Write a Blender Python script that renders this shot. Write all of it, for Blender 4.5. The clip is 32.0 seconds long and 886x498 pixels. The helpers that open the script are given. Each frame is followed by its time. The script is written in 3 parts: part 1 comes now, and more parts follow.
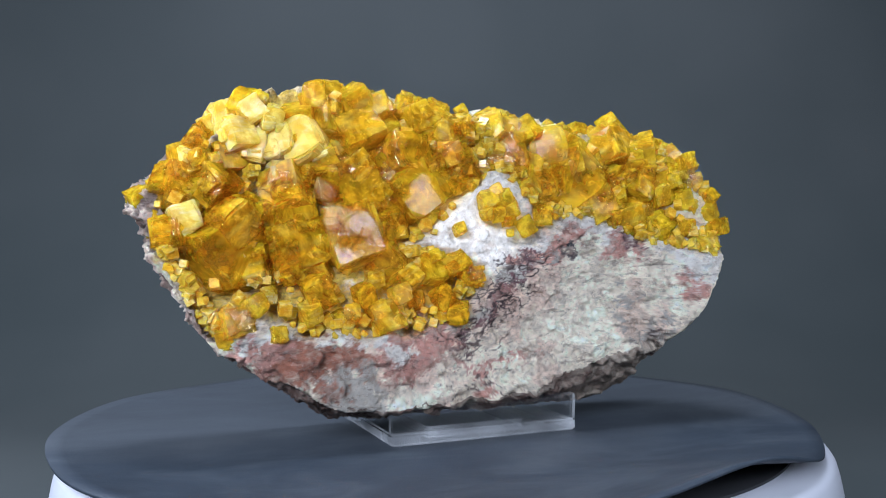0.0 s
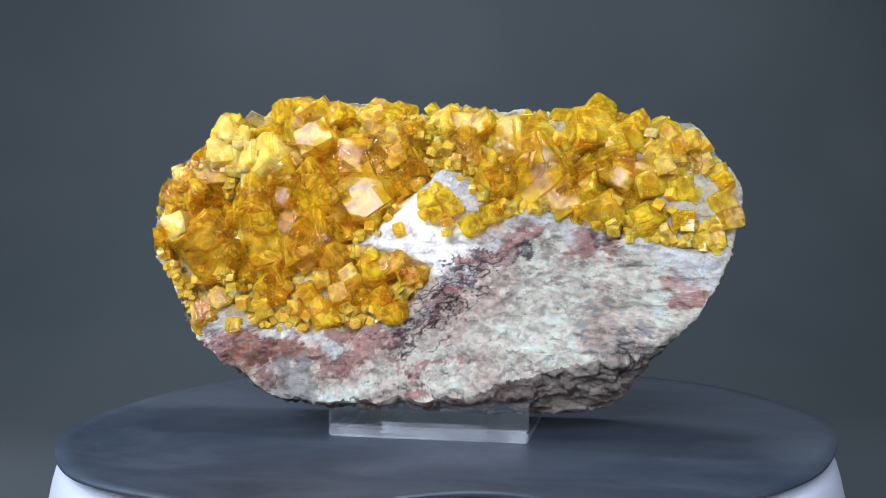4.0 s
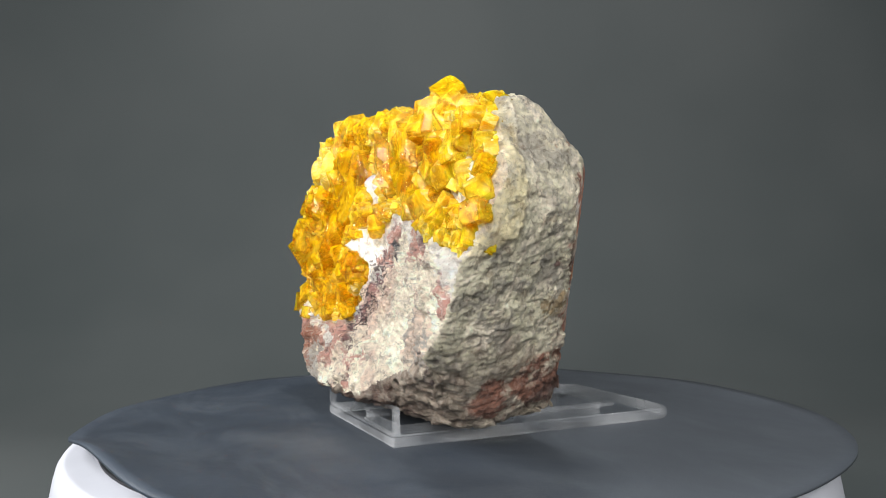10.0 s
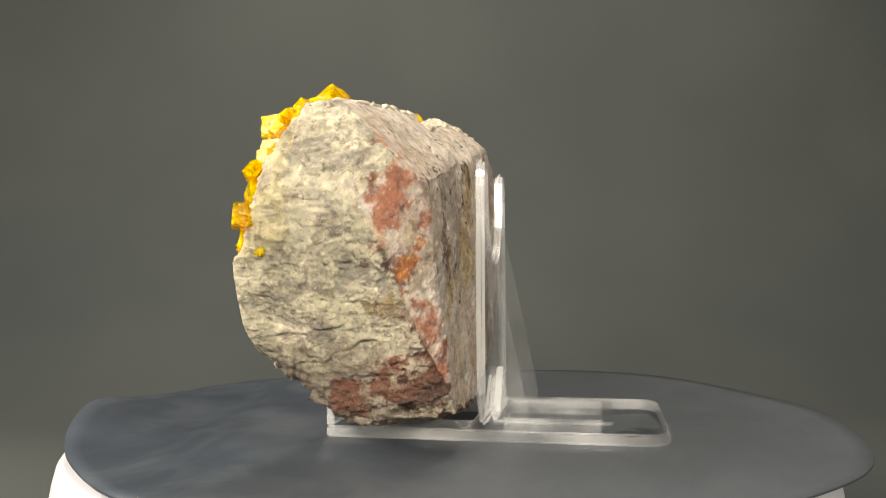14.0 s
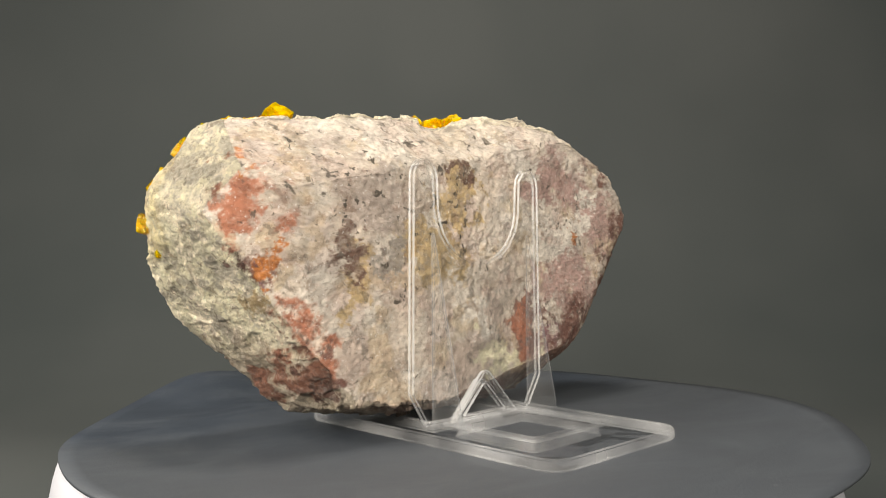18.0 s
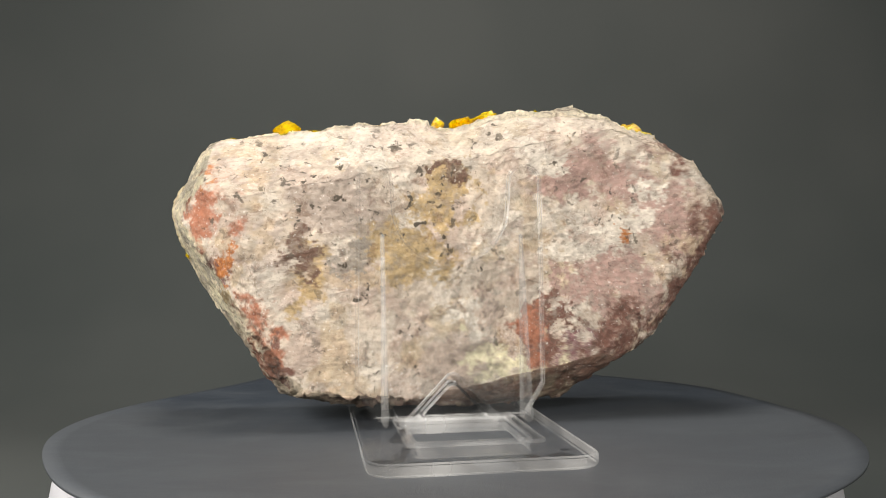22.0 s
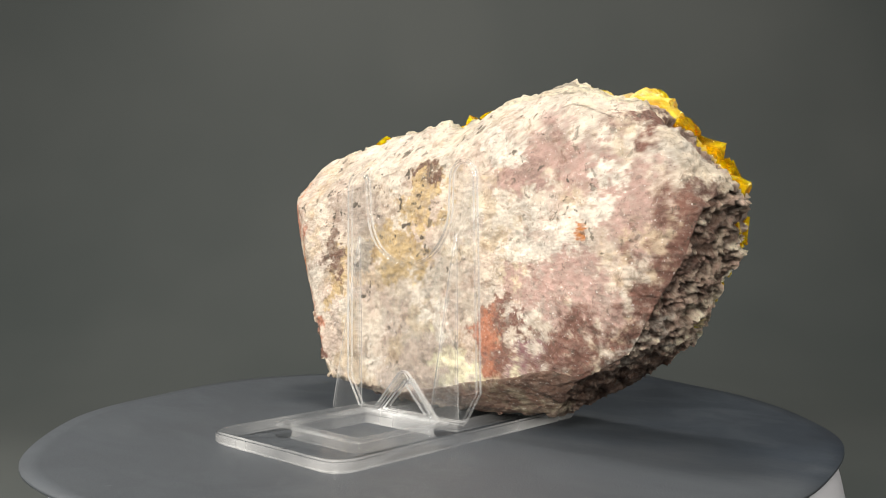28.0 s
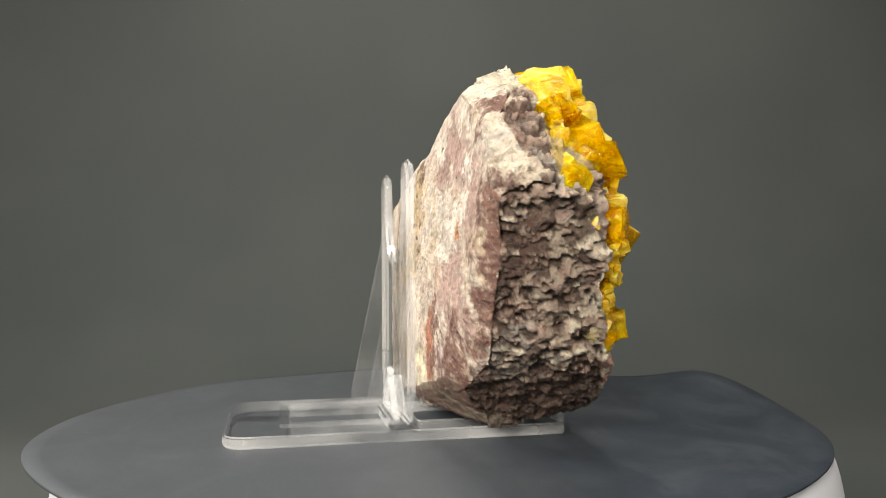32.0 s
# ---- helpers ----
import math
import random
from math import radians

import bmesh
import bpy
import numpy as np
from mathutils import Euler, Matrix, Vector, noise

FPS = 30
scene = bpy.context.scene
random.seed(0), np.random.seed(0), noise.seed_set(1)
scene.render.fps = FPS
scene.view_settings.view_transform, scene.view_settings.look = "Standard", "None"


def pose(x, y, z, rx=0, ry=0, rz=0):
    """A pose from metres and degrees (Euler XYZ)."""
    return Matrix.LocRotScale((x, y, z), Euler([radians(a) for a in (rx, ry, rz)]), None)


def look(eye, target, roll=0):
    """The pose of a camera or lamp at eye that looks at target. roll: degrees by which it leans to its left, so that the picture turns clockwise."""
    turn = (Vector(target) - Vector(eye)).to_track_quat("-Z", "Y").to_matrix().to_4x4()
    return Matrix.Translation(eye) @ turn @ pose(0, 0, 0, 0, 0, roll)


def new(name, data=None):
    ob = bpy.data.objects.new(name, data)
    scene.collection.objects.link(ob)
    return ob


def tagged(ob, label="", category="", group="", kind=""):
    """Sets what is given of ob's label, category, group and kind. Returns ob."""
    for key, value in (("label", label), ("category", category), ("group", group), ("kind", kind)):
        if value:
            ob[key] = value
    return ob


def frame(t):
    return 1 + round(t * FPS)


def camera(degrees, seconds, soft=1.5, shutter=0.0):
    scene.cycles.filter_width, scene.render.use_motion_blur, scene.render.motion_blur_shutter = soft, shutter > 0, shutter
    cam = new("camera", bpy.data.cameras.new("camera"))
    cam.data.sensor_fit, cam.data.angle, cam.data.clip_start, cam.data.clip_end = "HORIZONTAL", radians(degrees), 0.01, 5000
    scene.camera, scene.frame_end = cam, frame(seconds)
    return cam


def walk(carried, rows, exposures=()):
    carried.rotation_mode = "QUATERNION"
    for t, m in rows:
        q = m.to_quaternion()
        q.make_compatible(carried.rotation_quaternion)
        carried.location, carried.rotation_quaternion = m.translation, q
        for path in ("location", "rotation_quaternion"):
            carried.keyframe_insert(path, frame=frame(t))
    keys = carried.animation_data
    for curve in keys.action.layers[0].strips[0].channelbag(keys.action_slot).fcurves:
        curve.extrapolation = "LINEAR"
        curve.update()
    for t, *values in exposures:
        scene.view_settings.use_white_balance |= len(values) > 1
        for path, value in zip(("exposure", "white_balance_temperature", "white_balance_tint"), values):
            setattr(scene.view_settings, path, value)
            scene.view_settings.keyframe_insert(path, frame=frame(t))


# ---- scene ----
# The camera stands still; the turntable turns before it.
cam = camera(56.69, 32.0, soft=1.0)
EYE = (-0.0004, -0.2325, 0.0454)
STILL = look(EYE, (EYE[0], EYE[1] + 1.0, EYE[2] + 0.0124), -0.390)
walk(cam, [(0.0, STILL), (32.0, STILL)], exposures=[
    (0.0, 0.05, 5200, 10), (3.0, -0.09, 5160, 10), (6.0, -0.06, 5170, 10), (9.0, 0.14, 5650, 8), (13.0, 0.47, 7650, 7),
    (18.0, 0.19, 7200, 8), (24.0, -0.04, 6950, 8), (28.0, 0.16, 6950, 7), (32.0, 0.31, 7150, 7)])


def turned(t):
    """Degrees by which the turntable has turned at t seconds."""
    return 19.79 - 8.791 * t


# ---- light ----
world = bpy.data.worlds.new("world")
scene.world = world
world.use_nodes = True
world.node_tree.nodes["Background"].inputs[0].default_value = (0.5, 0.52, 0.55, 1)
world.node_tree.nodes["Background"].inputs[1].default_value = 0.007


def softbox(name, eye, target, size, watts, colour=(1, 1, 1)):
    lamp = bpy.data.lights.new(name, "AREA")
    lamp.shape, lamp.size, lamp.size_y, lamp.energy, lamp.color = "RECTANGLE", size[0], size[1], watts, colour
    ob = new(name, lamp)
    ob.matrix_world = look(eye, target)
    return tagged(ob, "white studio softbox lamp", "lamp")


softbox("softbox", (-0.18, -0.60, 0.27), (0, 0, 0.04), (0.36, 0.20), 6.2, (1.0, 0.98, 0.96))
softbox("softbox", (-0.48, -0.16, 0.36), (-0.12, -0.05, 0.0), (0.24, 0.30), 3.9, (1.0, 0.98, 0.96))
softbox("softbox", (0.50, -0.42, 0.27), (0.02, -0.02, 0.03), (0.26, 0.16), 1.7, (1.0, 0.98, 0.96))
softbox("softbox", (0.0, 0.02, 0.82), (0, 0.0, 0.04), (0.20, 0.15), 3.6, (1.0, 0.98, 0.96))


# ---- small tools ----
def part(name, bm, material, parent=None, label="", smooth=False):
    """Links a bmesh as one mesh object under a thing or a part."""
    me = bpy.data.meshes.new(name)
    bm.to_mesh(me)
    bm.free()
    if smooth:
        me.polygons.foreach_set("use_smooth", [True] * len(me.polygons))
    me.materials.append(material)
    ob = new(name, me)
    ob.parent = parent
    if label:
        ob["label"] = label
    return ob


def thing(name, label, category, kind="", group=""):
    ob = new(name)
    ob.empty_display_size = 0.01
    return tagged(ob, label, category, group, kind)


def prism(outline, depth, bevel=0.0, segments=2, holes=()):
    """A slab: the outline in x, y (with holes), raised by depth along z, its edges rounded."""
    bm = bmesh.new()
    loops = [[bm.verts.new((x, y, 0)) for x, y in loop] for loop in (outline, *holes)]
    edges = [bm.edges.new((loop[i], loop[i - 1])) for loop in loops for i in range(len(loop))]
    if holes:
        bmesh.ops.triangle_fill(bm, edges=edges, use_beauty=True)
        bmesh.ops.dissolve_limit(bm, angle_limit=0.01, verts=bm.verts, edges=bm.edges)
    else:
        bm.faces.new(loops[0])
    bmesh.ops.recalc_face_normals(bm, faces=bm.faces)
    if bm.faces[:][0].normal.z > 0:
        bmesh.ops.reverse_faces(bm, faces=bm.faces)
    up = bmesh.ops.extrude_face_region(bm, geom=bm.faces[:])
    bmesh.ops.translate(bm, vec=(0, 0, depth), verts=[v for v in up["geom"] if isinstance(v, bmesh.types.BMVert)])
    bmesh.ops.recalc_face_normals(bm, faces=bm.faces)
    if bevel:
        sharp = [e for e in bm.edges if len(e.link_faces) == 2 and e.calc_face_angle(0) > 0.8]
        bmesh.ops.bevel(bm, geom=sharp, offset=bevel, segments=segments, affect="EDGES", clamp_overlap=False)
    return bm


def rounded(x0, y0, x1, y1, radii, steps=6):
    """Corners of a rectangle with a radius for each corner, from (x0, y0) anticlockwise."""
    out = []
    for (cx, cy, a0), r in zip(((x0, y0, 180), (x1, y0, 270), (x1, y1, 0), (x0, y1, 90)), radii):
        ox, oy = cx + (r if cx == x0 else -r), cy + (r if cy == y0 else -r)
        for k in range(steps + 1 if r else 1):
            a = radians(a0 + 90 * k / steps)
            out.append((ox + r * math.cos(a), oy + r * math.sin(a)) if r else (cx, cy))
    return out


def lattice(ix, iy, iz, seed):
    h = (ix * 374761393 + iy * 668265263 + iz * 1274126177 + seed * 974711) & 0xFFFFFFFF
    h = ((h ^ (h >> 13)) * 1274126177) & 0xFFFFFFFF
    h = h ^ (h >> 16)
    return (h & 0xFFFF) / 32767.5 - 1.0


def grain(p, size, octaves=4, seed=0, gain=0.5):
    """Smooth value noise between -1 and 1 at points p (n, 3); size in metres."""
    total, amp, norm = np.zeros(len(p)), 1.0, 0.0
    q = np.asarray(p) / size
    for o in range(octaves):
        c = np.floor(q).astype(np.int64)
        f = q - c
        f = f * f * f * (f * (f * 6 - 15) + 10)
        acc = 0
        for dx in (0, 1):
            for dy in (0, 1):
                for dz in (0, 1):
                    w = (f[:, 0] if dx else 1 - f[:, 0]) * (f[:, 1] if dy else 1 - f[:, 1]) * (f[:, 2] if dz else 1 - f[:, 2])
                    acc = acc + w * lattice(c[:, 0] + dx, c[:, 1] + dy, c[:, 2] + dz, seed + o * 17)
        total, norm = total + amp * acc, norm + amp
        amp, q = amp * gain, q * 2.03 + 7.7
    return total / norm


def chips(p, size, seed):
    """Height of a broken surface of small tilted flakes, in metres."""
    q = np.asarray(p) / size
    c = np.floor(q).astype(np.int64)
    near, height = np.full(len(q), 9.0), np.zeros(len(q))
    for dx in (-1, 0, 1):
        for dy in (-1, 0, 1):
            for dz in (-1, 0, 1):
                i, j, k = c[:, 0] + dx, c[:, 1] + dy, c[:, 2] + dz
                off = [lattice(i, j, k, seed * 31 + m) for m in range(6)]
                v = np.stack([i + 0.5 + 0.45 * off[0], j + 0.5 + 0.45 * off[1], k + 0.5 + 0.45 * off[2]], 1) - q
                dist = (v * v).sum(1)
                hit = dist < near
                near = np.where(hit, dist, near)
                height = np.where(hit, 0.30 * (v[:, 0] * off[3] + v[:, 1] * off[4] + v[:, 2] * off[5]) + 0.12 * off[4], height)
    return height * size


def step(lo, hi, v):
    k = np.clip((v - lo) / (hi - lo), 0, 1)
    return k * k * (3 - 2 * k)


# ---- materials ----
class Shader:
    """A node material in a few words."""

    def __init__(self, name):
        self.material = bpy.data.materials.new(name)
        self.material.use_nodes = True
        self.tree = self.material.node_tree
        self.surface = self.tree.nodes["Principled BSDF"]
        self.place = self.node("ShaderNodeTexCoord").outputs["Object"]

    def node(self, kind, values=(), **settings):
        n = self.tree.nodes.new(kind)
        for key, value in settings.items():
            setattr(n, key, value)
        for key, value in dict(values).items():
            self.link(value, n.inputs[key])
        return n

    def link(self, value, socket):
        if isinstance(value, bpy.types.NodeSocket):
            self.tree.links.new(value, socket)
        else:
            socket.default_value = value

    def noise(self, scale, detail=4.0, rough=0.55, distortion=0.0, where=None):
        return self.node("ShaderNodeTexNoise", {"Vector": where or self.place, "Scale": scale, "Detail": detail,
                                                "Roughness": rough, "Distortion": distortion}).outputs["Fac"]

    def ramp(self, value, *stops):
        n = self.node("ShaderNodeValToRGB", {"Fac": value})
        while len(n.color_ramp.elements) < len(stops):
            n.color_ramp.elements.new(0.5)
        for e, (at, colour) in zip(n.color_ramp.elements, stops):
            e.position, e.color = at, (*colour, 1) if isinstance(colour, tuple) else (colour, colour, colour, 1)
        return n.outputs["Color"]

    def mix(self, fac, a, b, how="MIX"):
        n = self.node("ShaderNodeMix", data_type="RGBA", blend_type=how)
        for value, socket in ((fac, n.inputs[0]), (a, n.inputs[6]), (b, n.inputs[7])):
            self.link((*value, 1) if isinstance(value, tuple) and len(value) == 3 else value, socket)
        return n.outputs[2]

    def math(self, how, a, b):
        n = self.node("ShaderNodeMath", operation=how)
        self.link(a, n.inputs[0])
        self.link(b, n.inputs[1])
        return n.outputs[0]

    def bump(self, height, strength, distance, normal=None):
        n = self.node("ShaderNodeBump", {"Height": height, "Strength": strength, "Distance": distance})
        if normal:
            self.tree.links.new(normal, n.inputs["Normal"])
        return n.outputs["Normal"]

    def set(self, **values):
        for key, value in values.items():
            key = {"Color": "Base Color"}.get(key, key.replace("_", " "))
            if isinstance(value, tuple) and len(value) == 3 and key.endswith("Color"):
                value = (*value, 1)
            self.link(value, self.surface.inputs[key])
        return self.material


def paint_cloth():
    s = Shader("dark backdrop paper")
    blotch = s.noise(3.0, 3, 0.5)
    fibre = s.noise(900, 2, 0.6)
    return s.set(Color=s.ramp(blotch, (0.3, (0.034, 0.041, 0.041)), (0.7, (0.059, 0.064, 0.063))), Roughness=0.85,
                 Normal=s.bump(fibre, 0.15, 0.0004))


def paint_mat():
    s = Shader("slate blue felt")
    big = s.noise(28, 4, 0.6)
    streak = s.node("ShaderNodeMapping", {"Vector": s.place, "Scale": (1, 2, 1)}).outputs[0]
    smear = s.noise(22, 6, 0.68, 0.8, streak)
    fibre = s.noise(1400, 3, 0.7)
    base = s.ramp(big, (0.3, (0.009, 0.014, 0.023)), (0.7, (0.021, 0.029, 0.042)))
    base = s.mix(s.ramp(smear, (0.46, 0.0), (0.72, 0.6)), base, (0.054, 0.063, 0.076))
    # the felt looks brighter from the rear; that brightness is put into the colour
    apart = s.node("ShaderNodeSeparateXYZ", {"Vector": s.place}).outputs[1]
    rear_bright = s.ramp(s.math("ADD", s.math("MULTIPLY", apart, 6.0), s.noise(16, 5, 0.65, 0.6)), (0.20, 0.0), (0.55, 0.5))
    base = s.mix(rear_bright, base, (0.066, 0.071, 0.078))
    dust = s.ramp(s.noise(330, 1, 0.5), (0.80, 0.0), (0.84, 0.35))
    return s.set(Color=s.mix(dust, base, (0.13, 0.14, 0.15)), Roughness=s.ramp(smear, (0.3, 0.62), (0.8, 0.5)),
                 Normal=s.bump(s.math("ADD", fibre, s.math("MULTIPLY", big, 2.0)), 0.25, 0.0004))


def paint_plain(name, colour, rough, **more):
    s = Shader(name)
    n = s.noise(60, 3, 0.6)
    low = tuple(c * 0.94 for c in colour)
    return s.set(Color=s.ramp(n, (0.35, low), (0.65, colour)), Roughness=rough, **more)


def paint_acrylic():
    """Clear sheet: light goes straight through, and the polished face mirrors a little."""
    s = Shader("clear acrylic")
    gloss = s.node("ShaderNodeBsdfGlossy", {"Roughness": s.ramp(s.noise(90, 3, 0.6), (0.45, 0.03), (0.75, 0.12)),
                                            "Normal": s.bump(s.noise(160, 2, 0.5), 0.05, 0.0004)}).outputs[0]
    clear = s.node("ShaderNodeBsdfTransparent", {"Color": (0.985, 0.988, 0.99, 1)}).outputs[0]
    glance = s.ramp(s.node("ShaderNodeLayerWeight", {"Blend": 0.5}).outputs["Facing"], (0.0, 0.035), (0.75, 0.055), (1.0, 0.38))
    mix = s.node("ShaderNodeMixShader", {0: glance, 1: clear, 2: gloss}).outputs[0]
    haze = s.node("ShaderNodeBsdfTranslucent", {"Color": (0.95, 0.95, 0.95, 1)}).outputs[0]
    white = s.node("ShaderNodeBsdfDiffuse", {"Color": (0.9, 0.9, 0.9, 1)}).outputs[0]
    haze = s.node("ShaderNodeMixShader", {0: 0.5, 1: haze, 2: white}).outputs[0]
    mix = s.node("ShaderNodeMixShader", {0: s.ramp(s.noise(70, 4, 0.65), (0.4, 0.0015), (0.8, 0.009)), 1: mix, 2: haze}).outputs[0]
    s.tree.links.new(mix, s.tree.nodes["Material Output"].inputs["Surface"])
    return s.material


def paint_frost():
    """Moulded brace with a faint frosting."""
    s = Shader("frosted acrylic")
    clear = s.node("ShaderNodeBsdfTransparent", {"Color": (0.98, 0.98, 0.98, 1)}).outputs[0]
    white = s.node("ShaderNodeBsdfDiffuse", {"Color": (0.9, 0.9, 0.9, 1)}).outputs[0]
    gloss = s.node("ShaderNodeBsdfGlossy", {"Roughness": 0.15}).outputs[0]
    body = s.node("ShaderNodeMixShader", {0: 0.3, 1: white, 2: gloss}).outputs[0]
    mix = s.node("ShaderNodeMixShader", {0: s.ramp(s.noise(60, 3, 0.6), (0.35, 0.01), (0.75, 0.05)), 1: clear, 2: body}).outputs[0]
    s.tree.links.new(mix, s.tree.nodes["Material Output"].inputs["Surface"])
    return s.material


def paint_edge(name, low, high):
    """The moulded edge of the sheet, with white mixed in for the light it gathers inside."""
    s = Shader(name)
    clear = s.node("ShaderNodeBsdfTransparent", {"Color": (0.93, 0.94, 0.95, 1)}).outputs[0]
    white = s.node("ShaderNodeBsdfDiffuse", {"Color": (0.96, 0.95, 0.95, 1)}).outputs[0]
    glow = s.node("ShaderNodeBsdfGlossy", {"Roughness": 0.12}).outputs[0]
    body = s.node("ShaderNodeMixShader", {0: 0.45, 1: white, 2: glow}).outputs[0]
    mix = s.node("ShaderNodeMixShader", {0: s.ramp(s.noise(32, 2, 0.5), (0.40, low), (0.62, high)), 1: clear, 2: body}).outputs[0]
    s.tree.links.new(mix, s.tree.nodes["Material Output"].inputs["Surface"])
    return s.material


def paint_matrix():
    s = Shader("veined host rock")
    tone = s.node("ShaderNodeVertexColor", layer_name="tone").outputs["Color"]
    mask = s.node("ShaderNodeSeparateColor", {"Color": s.node("ShaderNodeVertexColor", layer_name="kind").outputs["Color"]})
    rough, speck, glitter = mask.outputs[0], mask.outputs[1], mask.outputs[2]
    mottle = s.noise(190, 8, 0.72, 0.7)
    base = s.mix(s.ramp(mottle, (0.34, 0.75), (0.46, 0.0)), tone, s.mix(1.0, tone, (0.50, 0.40, 0.34), "MULTIPLY"))
    pale = s.ramp(s.noise(480, 7, 0.75, 1.2), (0.52, 0.0), (0.66, 0.6))
    base = s.mix(pale, base, s.mix(0.18, tone, (0.95, 0.88, 0.76)))
    pepper = s.ramp(s.noise(1500, 4, 0.7, 0.5), (0.30, 0.65), (0.42, 0.0))
    base = s.mix(pepper, base, s.mix(1.0, tone, (0.35, 0.30, 0.26), "MULTIPLY"))
    along = s.node("ShaderNodeMapping", {"Vector": s.place, "Rotation": (0.0, 0.60, 0.2), "Scale": (0.22, 1.0, 1.0)}).outputs[0]
    hair = s.ramp(s.noise(420, 5, 0.62, 0.9, along), (0.36, 0.65), (0.43, 0.0))
    base = s.mix(s.math("MULTIPLY", hair, rough), base, s.mix(1.0, tone, (0.30, 0.26, 0.25), "MULTIPLY"))
    fibre = s.ramp(s.noise(650, 4, 0.6, 0.7, along), (0.54, 0.0), (0.66, 0.5))
    base = s.mix(s.math("MULTIPLY", fibre, rough), base, s.mix(0.20, tone, (0.95, 0.89, 0.78)))
    dots = s.ramp(s.noise(330, 3, 0.6, 0.4), (0.60, 0.0), (0.66, 1.0))
    base = s.mix(s.math("MULTIPLY", dots, speck), base, (0.07, 0.055, 0.04))
    # white specks painted in for the sparkle of fine grains
    glint_specks = s.ramp(s.noise(1100, 2, 0.6), (0.66, 0.0), (0.72, 0.8))
    base = s.mix(s.math("MULTIPLY", glint_specks, glitter), base, (0.9, 0.88, 0.84))
    fine = s.noise(650, 9, 0.8, 0.4)
    flakes = s.node("ShaderNodeTexVoronoi", {"Vector": s.place, "Scale": 520.0}).outputs["Distance"]
    height = s.math("ADD", fine, s.math("MULTIPLY", flakes, 0.35))
    amount = s.math("ADD", s.math("MULTIPLY", rough, 0.75), 0.30)
    n = s.node("ShaderNodeBump", {"Height": height, "Strength": amount, "Distance": 0.0027}).outputs["Normal"]
    shine = s.ramp(s.noise(900, 2, 0.7), (0.5, 0.75), (0.72, 0.3))
    return s.set(Color=base, Roughness=shine, Normal=n)


def paint_crystal(name, deep, amber, pale, clear, joined=False):
    """Yellow fluorite: honey-coloured glass, cloudy inside, with paler zones along the growth layers."""
    s = Shader(name)
    if joined:
        lucky = s.node("ShaderNodeNewGeometry").outputs["Random Per Island"]
        place = s.node("ShaderNodeVectorMath", {0: s.place, "Scale": 300.0}, operation="SCALE").outputs[0]
    else:
        lucky, place = s.node("ShaderNodeObjectInfo").outputs["Random"], s.place
    shift = s.node("ShaderNodeVectorMath", {0: place, 1: s.node("ShaderNodeCombineXYZ", {0: s.math("MULTIPLY", lucky, 9.0),
                                                                                        2: s.math("MULTIPLY", lucky, 31.0)}).outputs[0]},
                   operation="ADD").outputs[0]
    cloud = s.noise(1.5, 4, 0.6, 0.5, shift)
    layers = s.node("ShaderNodeMapping", {"Vector": shift, "Rotation": (0.1, 0.05, 0.0), "Scale": (0.7, 0.7, 3.0)}).outputs[0]
    band = s.noise(1.6, 3, 0.55, 0.3, layers)
    flaw = s.noise(5.0, 6, 0.7, 0.6, shift)
    tone = s.mix(s.ramp(cloud, (0.40, 0.0), (0.58, 1.0)), deep, amber)
    tone = s.mix(s.ramp(s.math("ADD", band, s.math("MULTIPLY", lucky, 0.12)), (0.58, 0.0), (0.74, 0.7)), tone, pale)
    tone = s.mix(s.ramp(flaw, (0.60, 0.0), (0.72, 0.4)), tone, (0.92, 0.72, 0.22))
    clarity = s.math("MULTIPLY", s.ramp(cloud, (0.40, clear), (0.68, clear * 0.5)), s.ramp(flaw, (0.56, 1.0), (0.70, 0.45)))
    wear = s.noise(6.0, 6, 0.7, 0.5, shift)
    s.set(Color=tone, Transmission_Weight=clarity, IOR=1.43, Roughness=s.ramp(wear, (0.42, 0.015), (0.72, 0.10)),
          Specular_IOR_Level=0.32, Subsurface_Weight=0.9, Subsurface_Radius=(1.0, 0.80, 0.25), Subsurface_Scale=0.0022,
          Normal=s.bump(s.math("ADD", wear, s.math("MULTIPLY", flaw, 0.8)), 0.10, 0.0010 if not joined else 0.0003))
    through_ = s.node("ShaderNodeBsdfTransparent", {"Color": (0.99, 0.83, 0.24, 1)}).outputs[0]
    mix = s.node("ShaderNodeMixShader", {0: s.math("MULTIPLY", clarity, 0.58), 1: s.surface.outputs[0], 2: through_}).outputs[0]
    s.tree.links.new(mix, s.tree.nodes["Material Output"].inputs["Surface"])
    return s.material


CLOTH, MAT, ACRYLIC, MATRIX, EDGE, RIM, THIN, FROST = (
    paint_cloth(), paint_mat(), paint_acrylic(), paint_matrix(), paint_edge("bright acrylic edge", 0.14, 0.48),
    paint_edge("clear acrylic rim", 0.10, 0.46),
    paint_edge("thin acrylic edge", 0.04, 0.16), paint_frost())
WHITE = paint_plain("white moulded plastic", (0.46, 0.46, 0.50), 0.38)
PAD_BLACK = paint_plain("black rubber", (0.012, 0.012, 0.014), 0.8)
WALL = paint_plain("grey room wall", (0.10, 0.10, 0.10), 0.9)
AMBER = paint_crystal("amber fluorite", (0.74, 0.41, 0.002), (0.90, 0.565, 0.004), (0.95, 0.70, 0.08), 0.86)
LEMON = paint_crystal("lemon fluorite", (0.88, 0.56, 0.003), (0.94, 0.665, 0.014), (0.95, 0.75, 0.15), 0.72)
MILKY = paint_crystal("milky fluorite", (0.92, 0.63, 0.06), (0.95, 0.72, 0.15), (0.95, 0.80, 0.36), 0.40)
